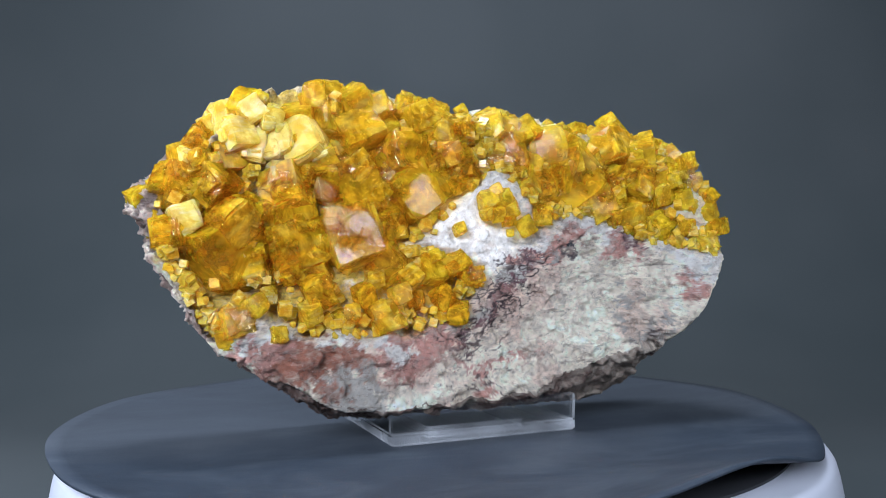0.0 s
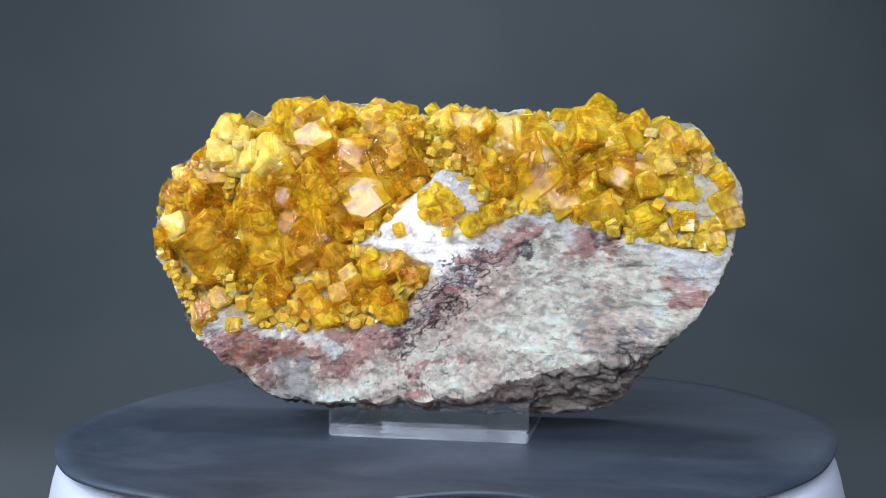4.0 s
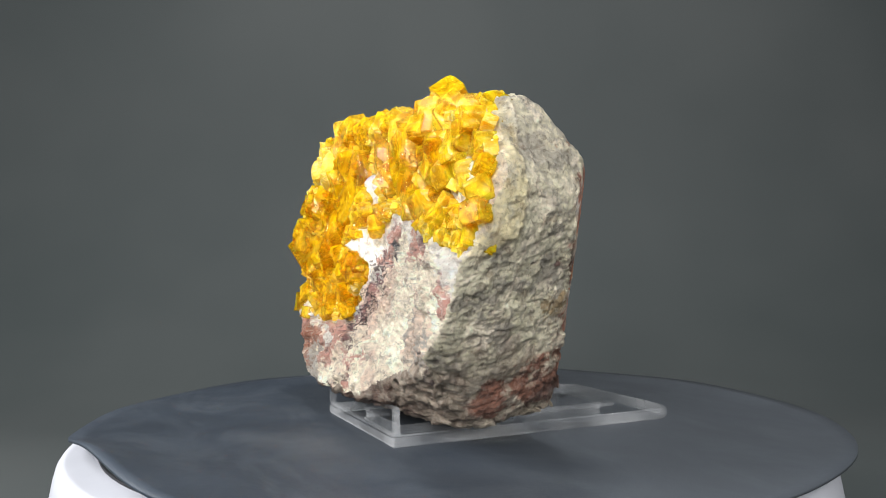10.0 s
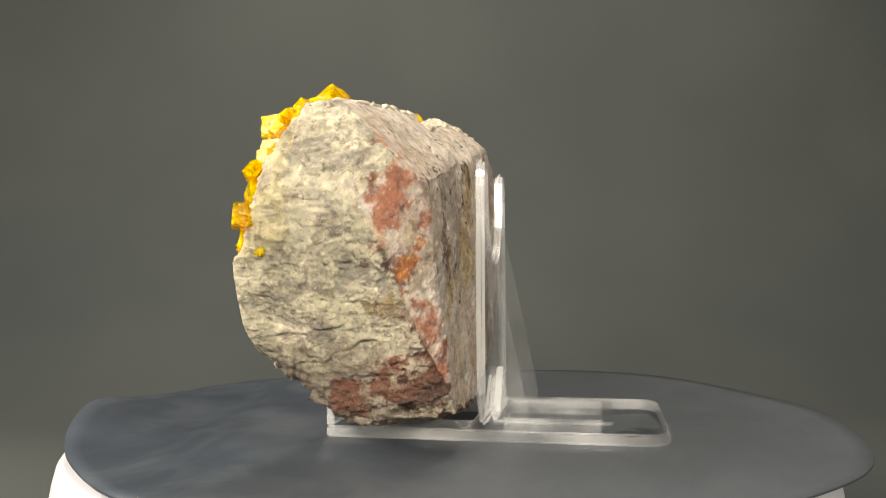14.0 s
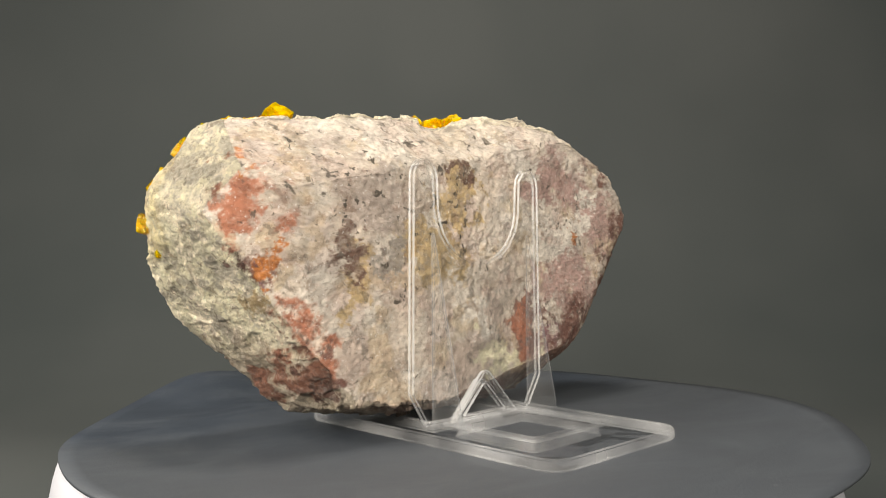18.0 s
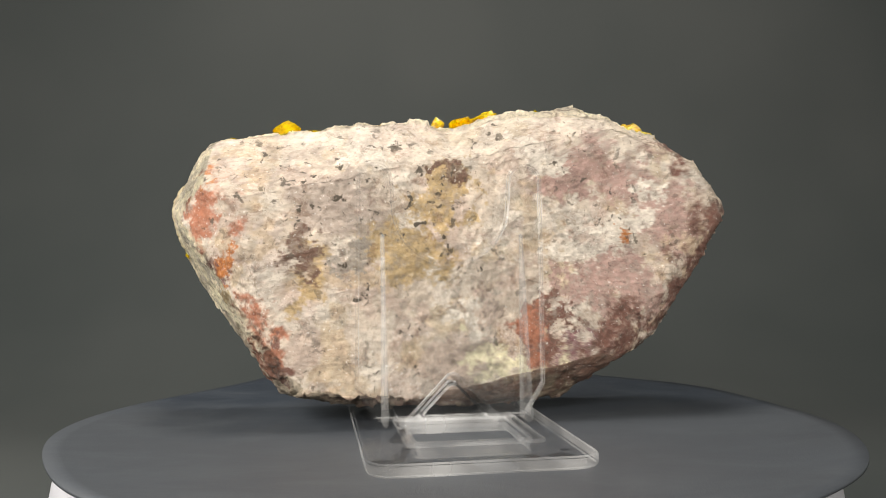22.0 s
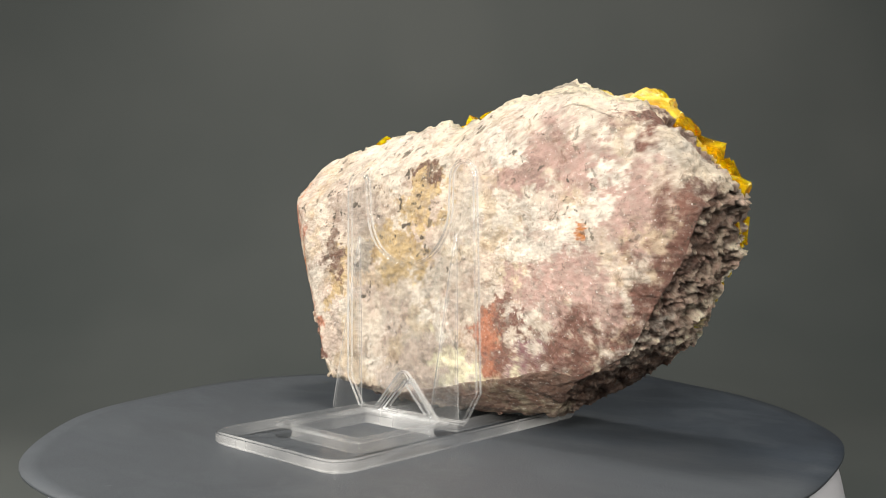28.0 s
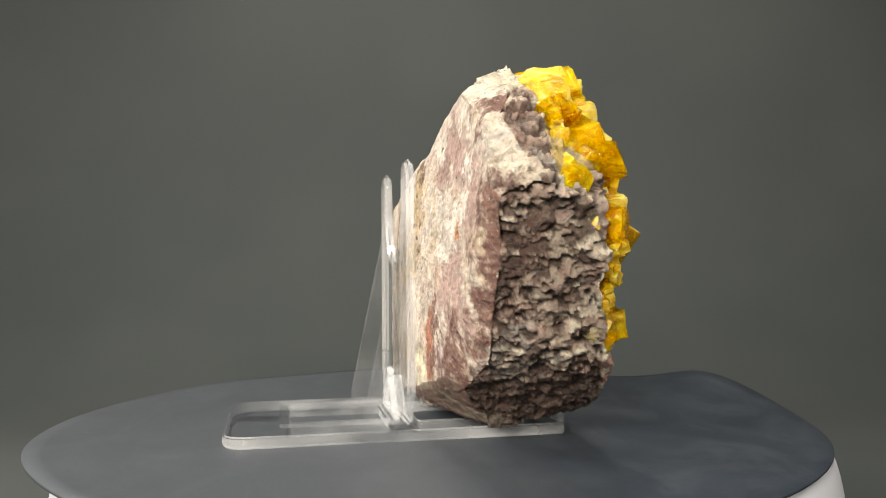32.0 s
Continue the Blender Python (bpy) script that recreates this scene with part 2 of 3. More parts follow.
DRUSE = paint_crystal("lemon fluorite crust", (0.78, 0.43, 0.008), (0.88, 0.56, 0.05), (0.92, 0.72, 0.28), 0.40, True)


# ---- setting: seamless paper and the room round it ----
def build_backdrop():
    bm = bmesh.new()
    profile = [(-0.9, -0.062), (0.30, -0.062)]
    profile += [(0.30 + 0.25 * math.sin(radians(a)), 0.188 - 0.25 * math.cos(radians(a))) for a in range(10, 91, 10)]
    profile += [(0.55, 1.3)]
    for x0, x1 in ((-1.4, 1.4),):
        rows = [[bm.verts.new((x, y, z)) for y, z in profile] for x in (x0, x1)]
        for i in range(len(profile) - 1):
            bm.faces.new((rows[0][i], rows[1][i], rows[1][i + 1], rows[0][i + 1]))
    ob = part("backdrop", bm, CLOTH, smooth=True)
    tagged(ob, "dark grey seamless backdrop paper under the turntable", "backdrop", kind="structure")


def build_room():
    def slab(name, x0, y0, z0, x1, y1, z1):
        bm = bmesh.new()
        bmesh.ops.create_cube(bm, size=1, matrix=Matrix.LocRotScale(((x0 + x1) / 2, (y0 + y1) / 2, (z0 + z1) / 2), None, (x1 - x0, y1 - y0, z1 - z0)))
        tagged(part(name, bm, WALL), "plain grey " + name.split("_")[0], name.split("_")[0], kind="structure")
    slab("floor", -1.6, -1.6, -0.90, 1.6, 1.6, -0.80)
    slab("ceiling", -1.6, -1.6, 1.6, 1.6, 1.6, 1.7)
    slab("wall_north", -1.6, 1.5, -0.8, 1.6, 1.6, 1.6)
    slab("wall_south", -1.6, -1.6, -0.8, 1.6, -1.5, 1.6)
    slab("wall_east", 1.5, -1.5, -0.8, 1.6, 1.5, 1.6)
    slab("wall_west", -1.6, -1.5, -0.8, -1.5, 1.5, 1.6)


def build_turntable():
    top = thing("turntable", "round white plastic turntable drum with a rounded shoulder", "turntable")
    bm = bmesh.new()
    profile = [(0.0, -0.0016), (0.0955, -0.0016), (0.0968, -0.0020), (0.0977, -0.0034), (0.0985, -0.0065), (0.0993, -0.011),
               (0.0998, -0.018), (0.1000, -0.030), (0.1002, -0.060), (0.094, -0.0615), (0.0, -0.0615)]
    n = 128
    rings = []
    for r, z in profile:
        r *= 1.021
        rings.append([bm.verts.new((r * math.cos(2 * math.pi * k / n), r * math.sin(2 * math.pi * k / n), z)) for k in range(n)] if r else [bm.verts.new((0, 0, z))])
    for a, b in zip(rings, rings[1:]):
        for k in range(n):
            quad = [a[k % len(a)], b[k % len(b)], b[(k + 1) % len(b)], a[(k + 1) % len(a)]]
            bm.faces.new(list(dict.fromkeys(quad)))
    bmesh.ops.recalc_face_normals(bm, faces=bm.faces)
    part("drum", bm, WHITE, top, smooth=True)
    # black disc added so the shadow gap under the curled mat stays dark
    pad = prism([(0.0905 * math.cos(2 * math.pi * k / 96), 0.0905 * math.sin(2 * math.pi * k / 96)) for k in range(96)], 0.0006)
    bmesh.ops.translate(pad, vec=(0, 0, -0.00158), verts=pad.verts)
    part("top_pad", pad, PAD_BLACK, top, "black pad that darkens the gap under the mat")
    return top


def mat_edge(a):
    """Radius of the hand-cut mat at azimuth a (radians)."""
    return 0.1018 + 0.0050 * math.cos(a - 1.80) + 0.0006 * math.sin(5 * a + 1) + 0.0004 * math.sin(11 * a)


def mat_height(a, k):
    wave = 0.0004 * math.sin(3 * a + 0.6) + 0.0003 * math.sin(7 * a + 2)
    curl = 0.0062 * math.exp(-((a - 5.02) / (0.30 if a < 5.02 else 0.24)) ** 2)
    return (0.0012 + wave) * max(0.0, (k - 0.7) / 0.3) ** 2 + curl * max(0.0, (k - 0.6) / 0.4) ** 2


def build_mat():
    bm = bmesh.new()
    n, rings = 180, [0.15, 0.3, 0.45, 0.55, 0.65, 0.72, 0.79, 0.86, 0.92, 0.96, 1.0]
    thick = 0.0008
    for side in (0, 1):
        hub = bm.verts.new((0, 0, -side * thick))
        last = None
        for k in rings:
            ring = []
            for i in range(n):
                a = 2 * math.pi * i / n
                r = mat_edge(a) * k
                ring.append(bm.verts.new((r * math.cos(a), r * math.sin(a), mat_height(a, k) - side * thick)))
            for i in range(n):
                j = (i + 1) % n
                face = (hub, ring[i], ring[j]) if last is None else (last[i], ring[i], ring[j], last[j])
                bm.faces.new(face if not side else face[::-1])
            last = ring
        if side:
            for i in range(n):
                j = (i + 1) % n
                bm.faces.new((rim[i], last[i], last[j], rim[j]))
        rim = last
    ob = part("round_mat", bm, MAT, smooth=True)
    return tagged(ob, "slate blue hand-cut felt mat with a wavy edge", "mat")


# ---- the clear easel ----
EASEL = pose(0.0019, -0.0263, 0.0, 0, 0, 2.93)


def build_easel():
    top = thing("display_easel", "clear moulded acrylic display easel holding the specimen", "display stand")
    w = 0.0258
    base = prism(rounded(-w, 0, w, 0.0862, (0.0006, 0.0006, 0.006, 0.006)), 0.0030, 0.0005,
                 holes=(rounded(-0.0135, 0.0442, 0.0130, 0.0695, (0.0005,) * 4, 2), rounded(-0.0135, 0.0070, 0.0135, 0.0360, (0.0005,) * 4, 2)))
    part("base_plate", base, ACRYLIC, top)
    frame_ = prism(rounded(-0.0165, 0.0415, 0.0160, 0.0725, (0.001,) * 4, 2), 0.0009, 0.0002,
                   holes=(rounded(-0.0138, 0.0439, 0.0133, 0.0698, (0.0005,) * 4, 2),))
    bmesh.ops.translate(frame_, vec=(0, 0, 0.00302), verts=frame_.verts)
    part("window_rim", frame_, ACRYLIC, top)
    lip = prism(rounded(-w, 0, w, 0.0067, (0.0003, 0.0003, 0.0006, 0.0006), 2), 0.0020, 0.0003)
    bmesh.ops.transform(lip, matrix=Matrix.Translation((0, 0.0021, 0.00304)) @ Matrix.Rotation(radians(90), 4, "X"), verts=lip.verts)
    part("front_lip", lip, ACRYLIC, top)
    # back plate: two posts with round heads, a round notch between them, drawn-in feet and a triangular opening
    out = [(-0.0205, 0.0), (0.0205, 0.0), (0.0212, 0.0015), (w - 0.0002, 0.0085)]
    out += [(0.0202 + 0.0048 * math.cos(radians(a)), 0.0632 + 0.0048 * math.sin(radians(a))) for a in range(0, 181, 20)]
    out += [(0.0151 * math.cos(radians(a)), 0.0567 + 0.0151 * math.sin(radians(a))) for a in range(-5, -180, -12)]
    out += [(-0.0202 + 0.0048 * math.cos(radians(a)), 0.0632 + 0.0048 * math.sin(radians(a))) for a in range(0, 181, 20)]
    out += [(-w + 0.0002, 0.0085), (-0.0212, 0.0015)]
    plate = prism(out, 0.0022, 0.0008, holes=([(-0.0082, 0.0012), (0.0082, 0.0012), (0.0006, 0.0092), (-0.0006, 0.0092)],))
    bmesh.ops.transform(plate, matrix=Matrix.Translation((0, 0.0411, 0.00304)) @ Matrix.Rotation(radians(90), 4, "X"), verts=plate.verts)
    part("back_plate", plate, ACRYLIC, top)
    rim = prism([(-0.0130, 0.0), (0.0130, 0.0), (0.0012, 0.0124), (-0.0012, 0.0124)], 0.0018, 0.0004,
                holes=([(-0.0083, 0.0013), (0.0083, 0.0013), (0.0007, 0.0090), (-0.0007, 0.0090)],))
    bmesh.ops.transform(rim, matrix=Matrix.Translation((0, 0.04295, 0.00304)) @ Matrix.Rotation(radians(90), 4, "X"), verts=rim.verts)
    part("triangle_rim", rim, ACRYLIC, top)
    # fins that brace the posts from behind
    side = [(0.0, 0.0), (0.0080, 0.0)]
    side += [(0.0080 + 0.0022 * math.cos(radians(a)), 0.0026 + 0.0026 * math.sin(radians(a))) for a in range(-70, 15, 15)] + [(0.0006, 0.0490), (0.0, 0.0492)]
    for x in (-0.0184, 0.0188):
        fin = prism(side, 0.0011, 0.0003)
        m = Matrix.Translation((x - 0.00095, 0.04114, 0.00304)) @ Matrix(((0, 0, 1, 0), (1, 0, 0, 0), (0, 1, 0, 0), (0, 0, 0, 1)))
        bmesh.ops.transform(fin, matrix=m, verts=fin.verts)
        part("fin", fin, FROST, top)
    for ob in top.children:
        ob.matrix_basis = EASEL
        ob.data.materials.append(THIN if ob.name.startswith("fin") else RIM if ob.name.startswith(("base", "front", "window")) else EDGE)
        ob.visible_shadow = False
        # the rounded rims and the edge of the base are whitened as if gathering light, the rest is clear
        broad = max(range(3), key=lambda k: sum(abs(f.normal[k]) * f.area for f in ob.data.polygons))
        for f in ob.data.polygons:
            lean = abs(f.normal[broad])
            f.material_index = 1 if 0.2 < lean < 0.95 or (lean < 0.2 and ob.name[:4] in ("base", "back", "tria", "fron", "wind", "fin", "fin.")) else 0
    return top


# ---- the mineral specimen ----
HEART = np.array([-0.002, -0.008, 0.045])
# broken faces of the host rock: azimuth, elevation, distance from the heart in mm
FACETS = np.array([
    (-90, 6, 18.8), (93, 3, 16.2), (-88, -78, 39.6), (-78, -84, 40.7), (83, 43, 30.5), (89, 0, 21.0), (81, 69, 40.2), (-52, 78, 42.1),
    (19, -30, 58.5), (58, -8, 44.5), (107, -48, 38.3), (66, 47, 47.2), (177, -56, 51.7), (-69, -48, 42.5), (62, -79, 42.0), (-167, 44, 68.4),
    (-131, -49, 53.0), (-123, -21, 51.2), (174, -31, 63.5), (118, -18, 40.4), (127, 51, 53.5), (-69, 18, 44.8), (21, 24, 71.9), (-34, -49, 55.8),
    (149, 30, 70.4), (-36, 50, 65.2), (-152, 4, 74.4), (10, -20, 67.7), (23, 66, 57.6), (150, 66, 55.4)], float)
_az, _el = np.radians(FACETS[:, 0]), np.radians(FACETS[:, 1])
NORMALS = np.stack([np.cos(_az) * np.cos(_el), np.sin(_az) * np.cos(_el), np.sin(_el)], 1)
REACH = FACETS[:, 2] / 1000

# outlines of the crystal crust on the front, x and z in mm
LEFT_CRUST = [(-86, 58), (-76, 82), (-52, 96), (-25, 96), (-6, 92), (9, 70), (-1, 64), (-11, 53), (-18, 49), (-10, 47), (2, 43),
              (-4, 31), (-24, 27), (-44, 28), (-51, 31), (-56, 39), (-63, 26), (-68, 31), (-74, 42)]
RIGHT_CRUST = [(-2, 92), (17, 92), (39, 90), (62, 86), (80, 74), (84, 53), (76, 46), (61, 49), (47, 51), (39, 58), (23, 56),
               (16, 60), (12, 65), (5, 70)]


def inside(outline, x, z):
    """Distance in mm to the outline, positive inside (x, z arrays in mm)."""
    hit = np.zeros(len(x), bool)
    near = np.full(len(x), 1e9)
    for (x0, z0), (x1, z1) in zip(outline, outline[1:] + outline[:1]):
        cross = (z0 > z) != (z1 > z)
        with np.errstate(divide="ignore", invalid="ignore"):
            hit ^= cross & (x < (x1 - x0) * (z - z0) / ((z1 - z0) or 1e-9) + x0)
        k = np.clip(((x - x0) * (x1 - x0) + (z - z0) * (z1 - z0)) / ((x1 - x0) ** 2 + (z1 - z0) ** 2), 0, 1)
        near = np.minimum(near, np.hypot(x - x0 - k * (x1 - x0), z - z0 - k * (z1 - z0)))
    return np.where(hit, near, -near)


def crust(p):
    """0 to 1: how far a point of the front lies within the crystal crust, left and right mass."""
    x, z = p[:, 0] * 1000, p[:, 2] * 1000
    wob = grain(p, 0.006, 2, 5) * 2.0
    return step(-2, 3, inside(LEFT_CRUST, x, z) + wob), step(-2, 3, inside(RIGHT_CRUST, x, z) + wob)


def front_of(x, z):
    """The y of the front of the host rock at x, z, before wear."""
    y = -1.0
    for n, h in zip(NORMALS, REACH):
        if n[1] < -0.02:
            y = max(y, HEART[1] + (h - n[0] * (x - HEART[0]) - n[2] * (z - HEART[2])) / n[1])
    return y


# colours of the host rock
TONES = {"cream": (0.94, 0.82, 0.64), "white": (0.80, 0.74, 0.67), "terracotta": (0.34, 0.13, 0.075), "pink": (0.54, 0.27, 0.21),
         "plum": (0.17, 0.08, 0.085), "lilac": (0.34, 0.22, 0.19), "ochre": (0.38, 0.27, 0.14), "brown": (0.12, 0.065, 0.045),
         "sage": (0.62, 0.56, 0.39), "smoke": (0.42, 0.38, 0.33), "yellow": (0.88, 0.62, 0.10), "rust": (0.36, 0.12, 0.025),
         "black": (0.03, 0.03, 0.035), "vein": (0.06, 0.03, 0.03), "umber": (0.14, 0.062, 0.045), "slate": (0.28, 0.24, 0.205), "beige": (0.37, 0.30, 0.255), "bone": (0.56, 0.50, 0.435), "chalk": (0.95, 0.81, 0.63), "blush": (0.62, 0.44, 0.35), "russet": (0.24, 0.12, 0.09)}
# stains: x, z, half width, half height in mm, lean in degrees, colour
FRONT_STAINS = [(-5, 52, 15, 10, 20, "white"), (8, 47, 9, 9, 0, "white"), (4, 62, 9, 7, 45, "white"), (-50, 29, 11, 4, 10, "white"),
                (-28, 28, 13, 4, 0, "white"), (69, 45, 9, 7, 0, "white"), (62, 52, 9, 6, 0, "white"), (32, 55, 14, 6, 0, "white"),
                (-44, 23, 13, 5, -14, "terracotta"), (-18, 24, 15, 3.5, 14, "pink"), (19, 46, 11, 4, 10, "pink"), (43, 50, 4, 6, 30, "pink"), (46, 52, 3, 2, 0, "plum"),
                (9, 39, 15, 2.5, 35, "smoke"), (5, 33, 12, 1.6, 38, "plum"), (-4, 26, 9, 1.3, 30, "plum"), (24.5, 43.5, 2.5, 2, 0, "black"), (-53, 38, 4, 4, 0, "plum")]
FRONT_EXTRA = [(42, 33, 5, 2, 20, "smoke"), (66, 37, 8, 4, 30, "pink"), (-2, 24, 5, 1.2, -35, "plum"), (12, 45, 1.0, 6, 10, "plum"),
               (22, 27, 9, 3, 0, "cream"), (50, 25, 9, 1.5, 20, "smoke"), (0, 18, 12, 2, 0, "pink"), (-36, 14, 8, 4, -20, "smoke"), (-48, 20, 10, 4, -20, "terracotta"), (-56, 25, 5, 3, -20, "pink")]
BACK_STAINS = [(-42, 69, 20, 9, 5, "lilac"), (-62, 59, 10, 10, 0, "lilac"), (-33, 65, 8, 6, 0, "lilac"), (-48, 37, 15, 9, 0, "lilac"),
               (-53, 55, 4, 9, 35, "bone"), (-39, 49, 11, 4, 0, "bone"), (-58, 66, 5, 3, 20, "bone"), (-28, 74, 9, 3, 0, "bone"), (-51, 50, 2.6, 2.2, 0, "rust"), (1, 63, 9, 9, 0, "ochre"),
               (37, 37, 5, 9, 20, "ochre"), (12, 49, 12, 8, 0, "ochre"), (-27, 25, 9, 7, -20, "umber"), (-34, 19, 10, 2.5, -15, "plum"),
               (32, 60, 14, 9, 20, "beige"), (39, 46, 4, 9, 10, "brown"), (24, 46, 5, 4, 0, "slate"), (2, 69, 7, 3, 0, "brown"), (38, 33, 5, 3, 0, "ochre"),
               (-15, 18, 11, 4, 0, "sage"), (-30, 10, 8, 4, 0, "sage"), (-8, 29, 5, 4, 0, "bone")]
END_STAINS = [(65, 11, 60, 9, "terracotta"), (57, 9, 31, 8, "terracotta"), (52, -8, 14, 7, "terracotta"), (49, 6, 17, 8, "terracotta"),
              (67, 5, 58, 6, "terracotta"), (62, 3, 47, 4, "umber"), (68, 3, 67, 3, "rust"), (60, 6, 46, 4, "rust"), (57, -8, 50, 4, "smoke"), (56, -2, 40, 5, "ochre"), (62, 8, 40, 4, "plum"), (52, 11, 23, 4, "umber"),
              (46, 8, 12, 5, "umber"), (60, 12, 44, 4, "umber"), (47, -4, 9, 4, "umber")]


WEST_STAINS = [(-66, -4, 75, 6, "umber"), (-79, 0, 56, 7, "umber"), (-79, -11, 58, 6, "bone"), (-75, 0, 46, 7, "umber"), (-71, 0, 37, 7, "umber"), (-63, 3, 29, 7, "umber"),
               (-50, 5, 22, 6, "umber"), (-25, 10, 24, 5, "terracotta"), (-27, 7, 11, 7, "sage"), (-37, -2, 8, 7, "sage"), (-65, -7, 26, 5, "bone"),
               (-71, -16, 35, 6, "cream"), (-77, -15, 45, 6, "cream"), (-58, -8, 20, 5, "bone"), (-72, -6, 66, 5, "bone"), (-44, 2, 15, 5, "umber")]


def build_matrix(parent):
    # an even net of quads over a cube, drawn out to the rock's length
    n, sides = 230, []
    u = np.tan(np.linspace(-1, 1, n + 1) * math.pi / 4)
    a, b = np.meshgrid(u, u, indexing="ij")
    one = np.ones_like(a)
    for axis in range(3):
        for sign in (-1, 1):
            xyz = [None] * 3
            xyz[axis], xyz[(axis + 1) % 3], xyz[(axis + 2) % 3] = one * sign, (a if sign > 0 else b), (b if sign > 0 else a)
            sides.append(np.stack(xyz, -1).reshape(-1, 3))
    net = np.arange((n + 1) ** 2).reshape(n + 1, n + 1)
    quads = np.stack([net[:-1, :-1], net[1:, :-1], net[1:, 1:], net[:-1, 1:]], -1).reshape(-1, 4)
    quads = np.concatenate([quads + k * (n + 1) ** 2 for k in range(6)])
    _, first, back_to = np.unique(np.round(np.concatenate(sides) * 1e6).astype(np.int64), axis=0, return_index=True, return_inverse=True)
    d = np.concatenate(sides)[first]
    quads = back_to.reshape(-1)[quads]
    n = len(d)
    me = bpy.data.meshes.new("host_rock")
    me.vertices.add(n)
    me.loops.add(len(quads) * 4)
    me.polygons.add(len(quads))
    me.loops.foreach_set("vertex_index", quads.astype(np.int32).ravel())
    me.polygons.foreach_set("loop_start", np.arange(0, len(quads) * 4, 4, dtype=np.int32))
    d = d / np.linalg.norm(d, axis=1)[:, None] * (0.080, 0.034, 0.045)
    d /= np.linalg.norm(d, axis=1)[:, None]
    rough = HEART + d * 0.03
    face = d @ NORMALS.T
    far = np.where(face > 0.03, REACH / np.maximum(face, 0.03), 9.0)
    # broken faces are not flat: each waves by a millimetre
    for k in range(len(REACH)):
        far[:, k] += 0.0009 * grain(rough + d * 0.03, 0.011, 2, 40 + k)
    pick = far.argmin(1)
    r = -0.0013 * np.log(np.exp(-(far - far.min(1, keepdims=True)) / 0.0013).sum(1)) + far.min(1) + 0.0004
    p = HEART + d * r[:, None]
    nrm = NORMALS[pick]
    front = step(0.46, 0.62, -nrm[:, 1])
    back = step(0.25, 0.6, nrm[:, 1])
    left, right = crust(p)
    brow = step(-0.009, -0.014, p[:, 1] + 0.004 * step(0.05, 0.065, p[:, 0]))
    brow *= 1 - step(-0.6, -0.8, nrm[:, 0])
    left, right = left * brow, right * brow
    # the crystals cover the front, so the rock lies deeper there
    end = step(-0.03, -0.07, p[:, 0])
    p[:, 1] += left * (0.0060 + 0.0035 * end) + right * (0.0045 - 0.0020 * step(0.045, 0.065, p[:, 0]))
    p += (HEART - p) * ((left * 0.055 + right * 0.03) * step(0.060, 0.075, p[:, 2]))[:, None]
    # on the west end the rock stays behind its crystals
    shy = np.maximum(0, -0.0195 - p[:, 1]) * step(-0.046, -0.058, p[:, 0]) * step(0.030, 0.040, p[:, 2])
    p[:, 1] += 0.92 * shy
    # the front is hollow below the crystals
    dish = np.exp(-((p[:, 0] - 0.020) / 0.034) ** 2 - ((p[:, 2] - 0.036) / 0.021) ** 2)
    p[:, 1] += 0.0050 * dish * front
    # a saddle in the crest and a hollow under the left mass
    p[:, 2] -= 0.0035 * np.exp(-((p[:, 0] + 0.004) / 0.010) ** 2) * step(0.070, 0.080, p[:, 2])
    calm = np.exp(-((p[:, 0] - 0.001) / 0.018) ** 2 - ((p[:, 2] - 0.052) / 0.012) ** 2) * front
    coarse = np.clip(1 - back * 0.75 - left * 0.3 - calm * 0.95, 0.05, 1)
    layered = p * (1, 1, 1.5) @ np.array(((1, 0, 0.35), (0, 1, 0), (-0.35, 0, 1)))
    ridge = 1 - np.abs(grain(layered, 0.009, 4, 3, 0.5)) * 2
    ends = step(0.055, 0.07, np.abs(p[:, 0]))
    sheer = np.clip(coarse + 0.25 * ends, 0.15, 1.3) * (1 - 0.55 * back)
    sheer *= 1 - 0.5 * step(0.050, 0.062, p[:, 0])
    pits = np.minimum(0, grain(p, 0.0045, 3, 12) + 0.22)
    east = step(0.050, 0.062, p[:, 0])
    cragged = step(-0.45, -0.7, nrm[:, 0]) + step(-0.25, -0.5, nrm[:, 2]) * step(-0.02, -0.035, p[:, 0])
    cragged = np.clip(cragged, 0, 1) * (1 - front) * (1 - np.maximum(left, right)) * (1 - step(0.30, 0.42, nrm[:, 1]))
    lift = 0.0010 * ridge * coarse * (1 - 0.8 * east) + (0.0016 + 0.0016 * (p[:, 0] < 0)) * pits * np.clip(ends * (0.5 + 0.5 * (p[:, 0] < 0)) + 0.25 * coarse, 0, 1) * (1 - back) - 0.0008 + 0.0006 * ends
    lift += chips(layered, 0.0070, 5) * 0.55 * sheer + chips(layered, 0.0022, 6) * 0.5 * (0.3 + 0.7 * sheer) * (1 - 0.8 * calm)
    lift += 0.00010 * grain(p * (0.35, 0.35, 1.0) + 0.15 * p[:, [2, 0, 1]], 0.0009, 3, 15, 0.6) * (1 - back)
    lift += cragged * (chips(p, 0.0042, 8) * 0.4 + 0.0014 * np.minimum(0, grain(p, 0.0055, 3, 18) + 0.12))
    lift += 0.00050 * grain(p, 0.0015, 3, 14, 0.7) * (0.5 + 0.5 * coarse) * (1 - 0.6 * calm)
    # stepped flakes on the front, fine ledges on the east end, cavities on the west end, shaded in colour below
    slanted = p @ np.array(((0.83, 0, 0.56), (0, 1, 0), (-0.56, 0, 0.83))) * (0.45, 1, 1.3)
    lift += front * (1 - 0.9 * calm) * (1 - np.maximum(left, right)) * (chips(slanted, 0.0034, 9) * 0.7 + 0.0006 * grain(slanted, 0.0016, 3, 19, 0.7))
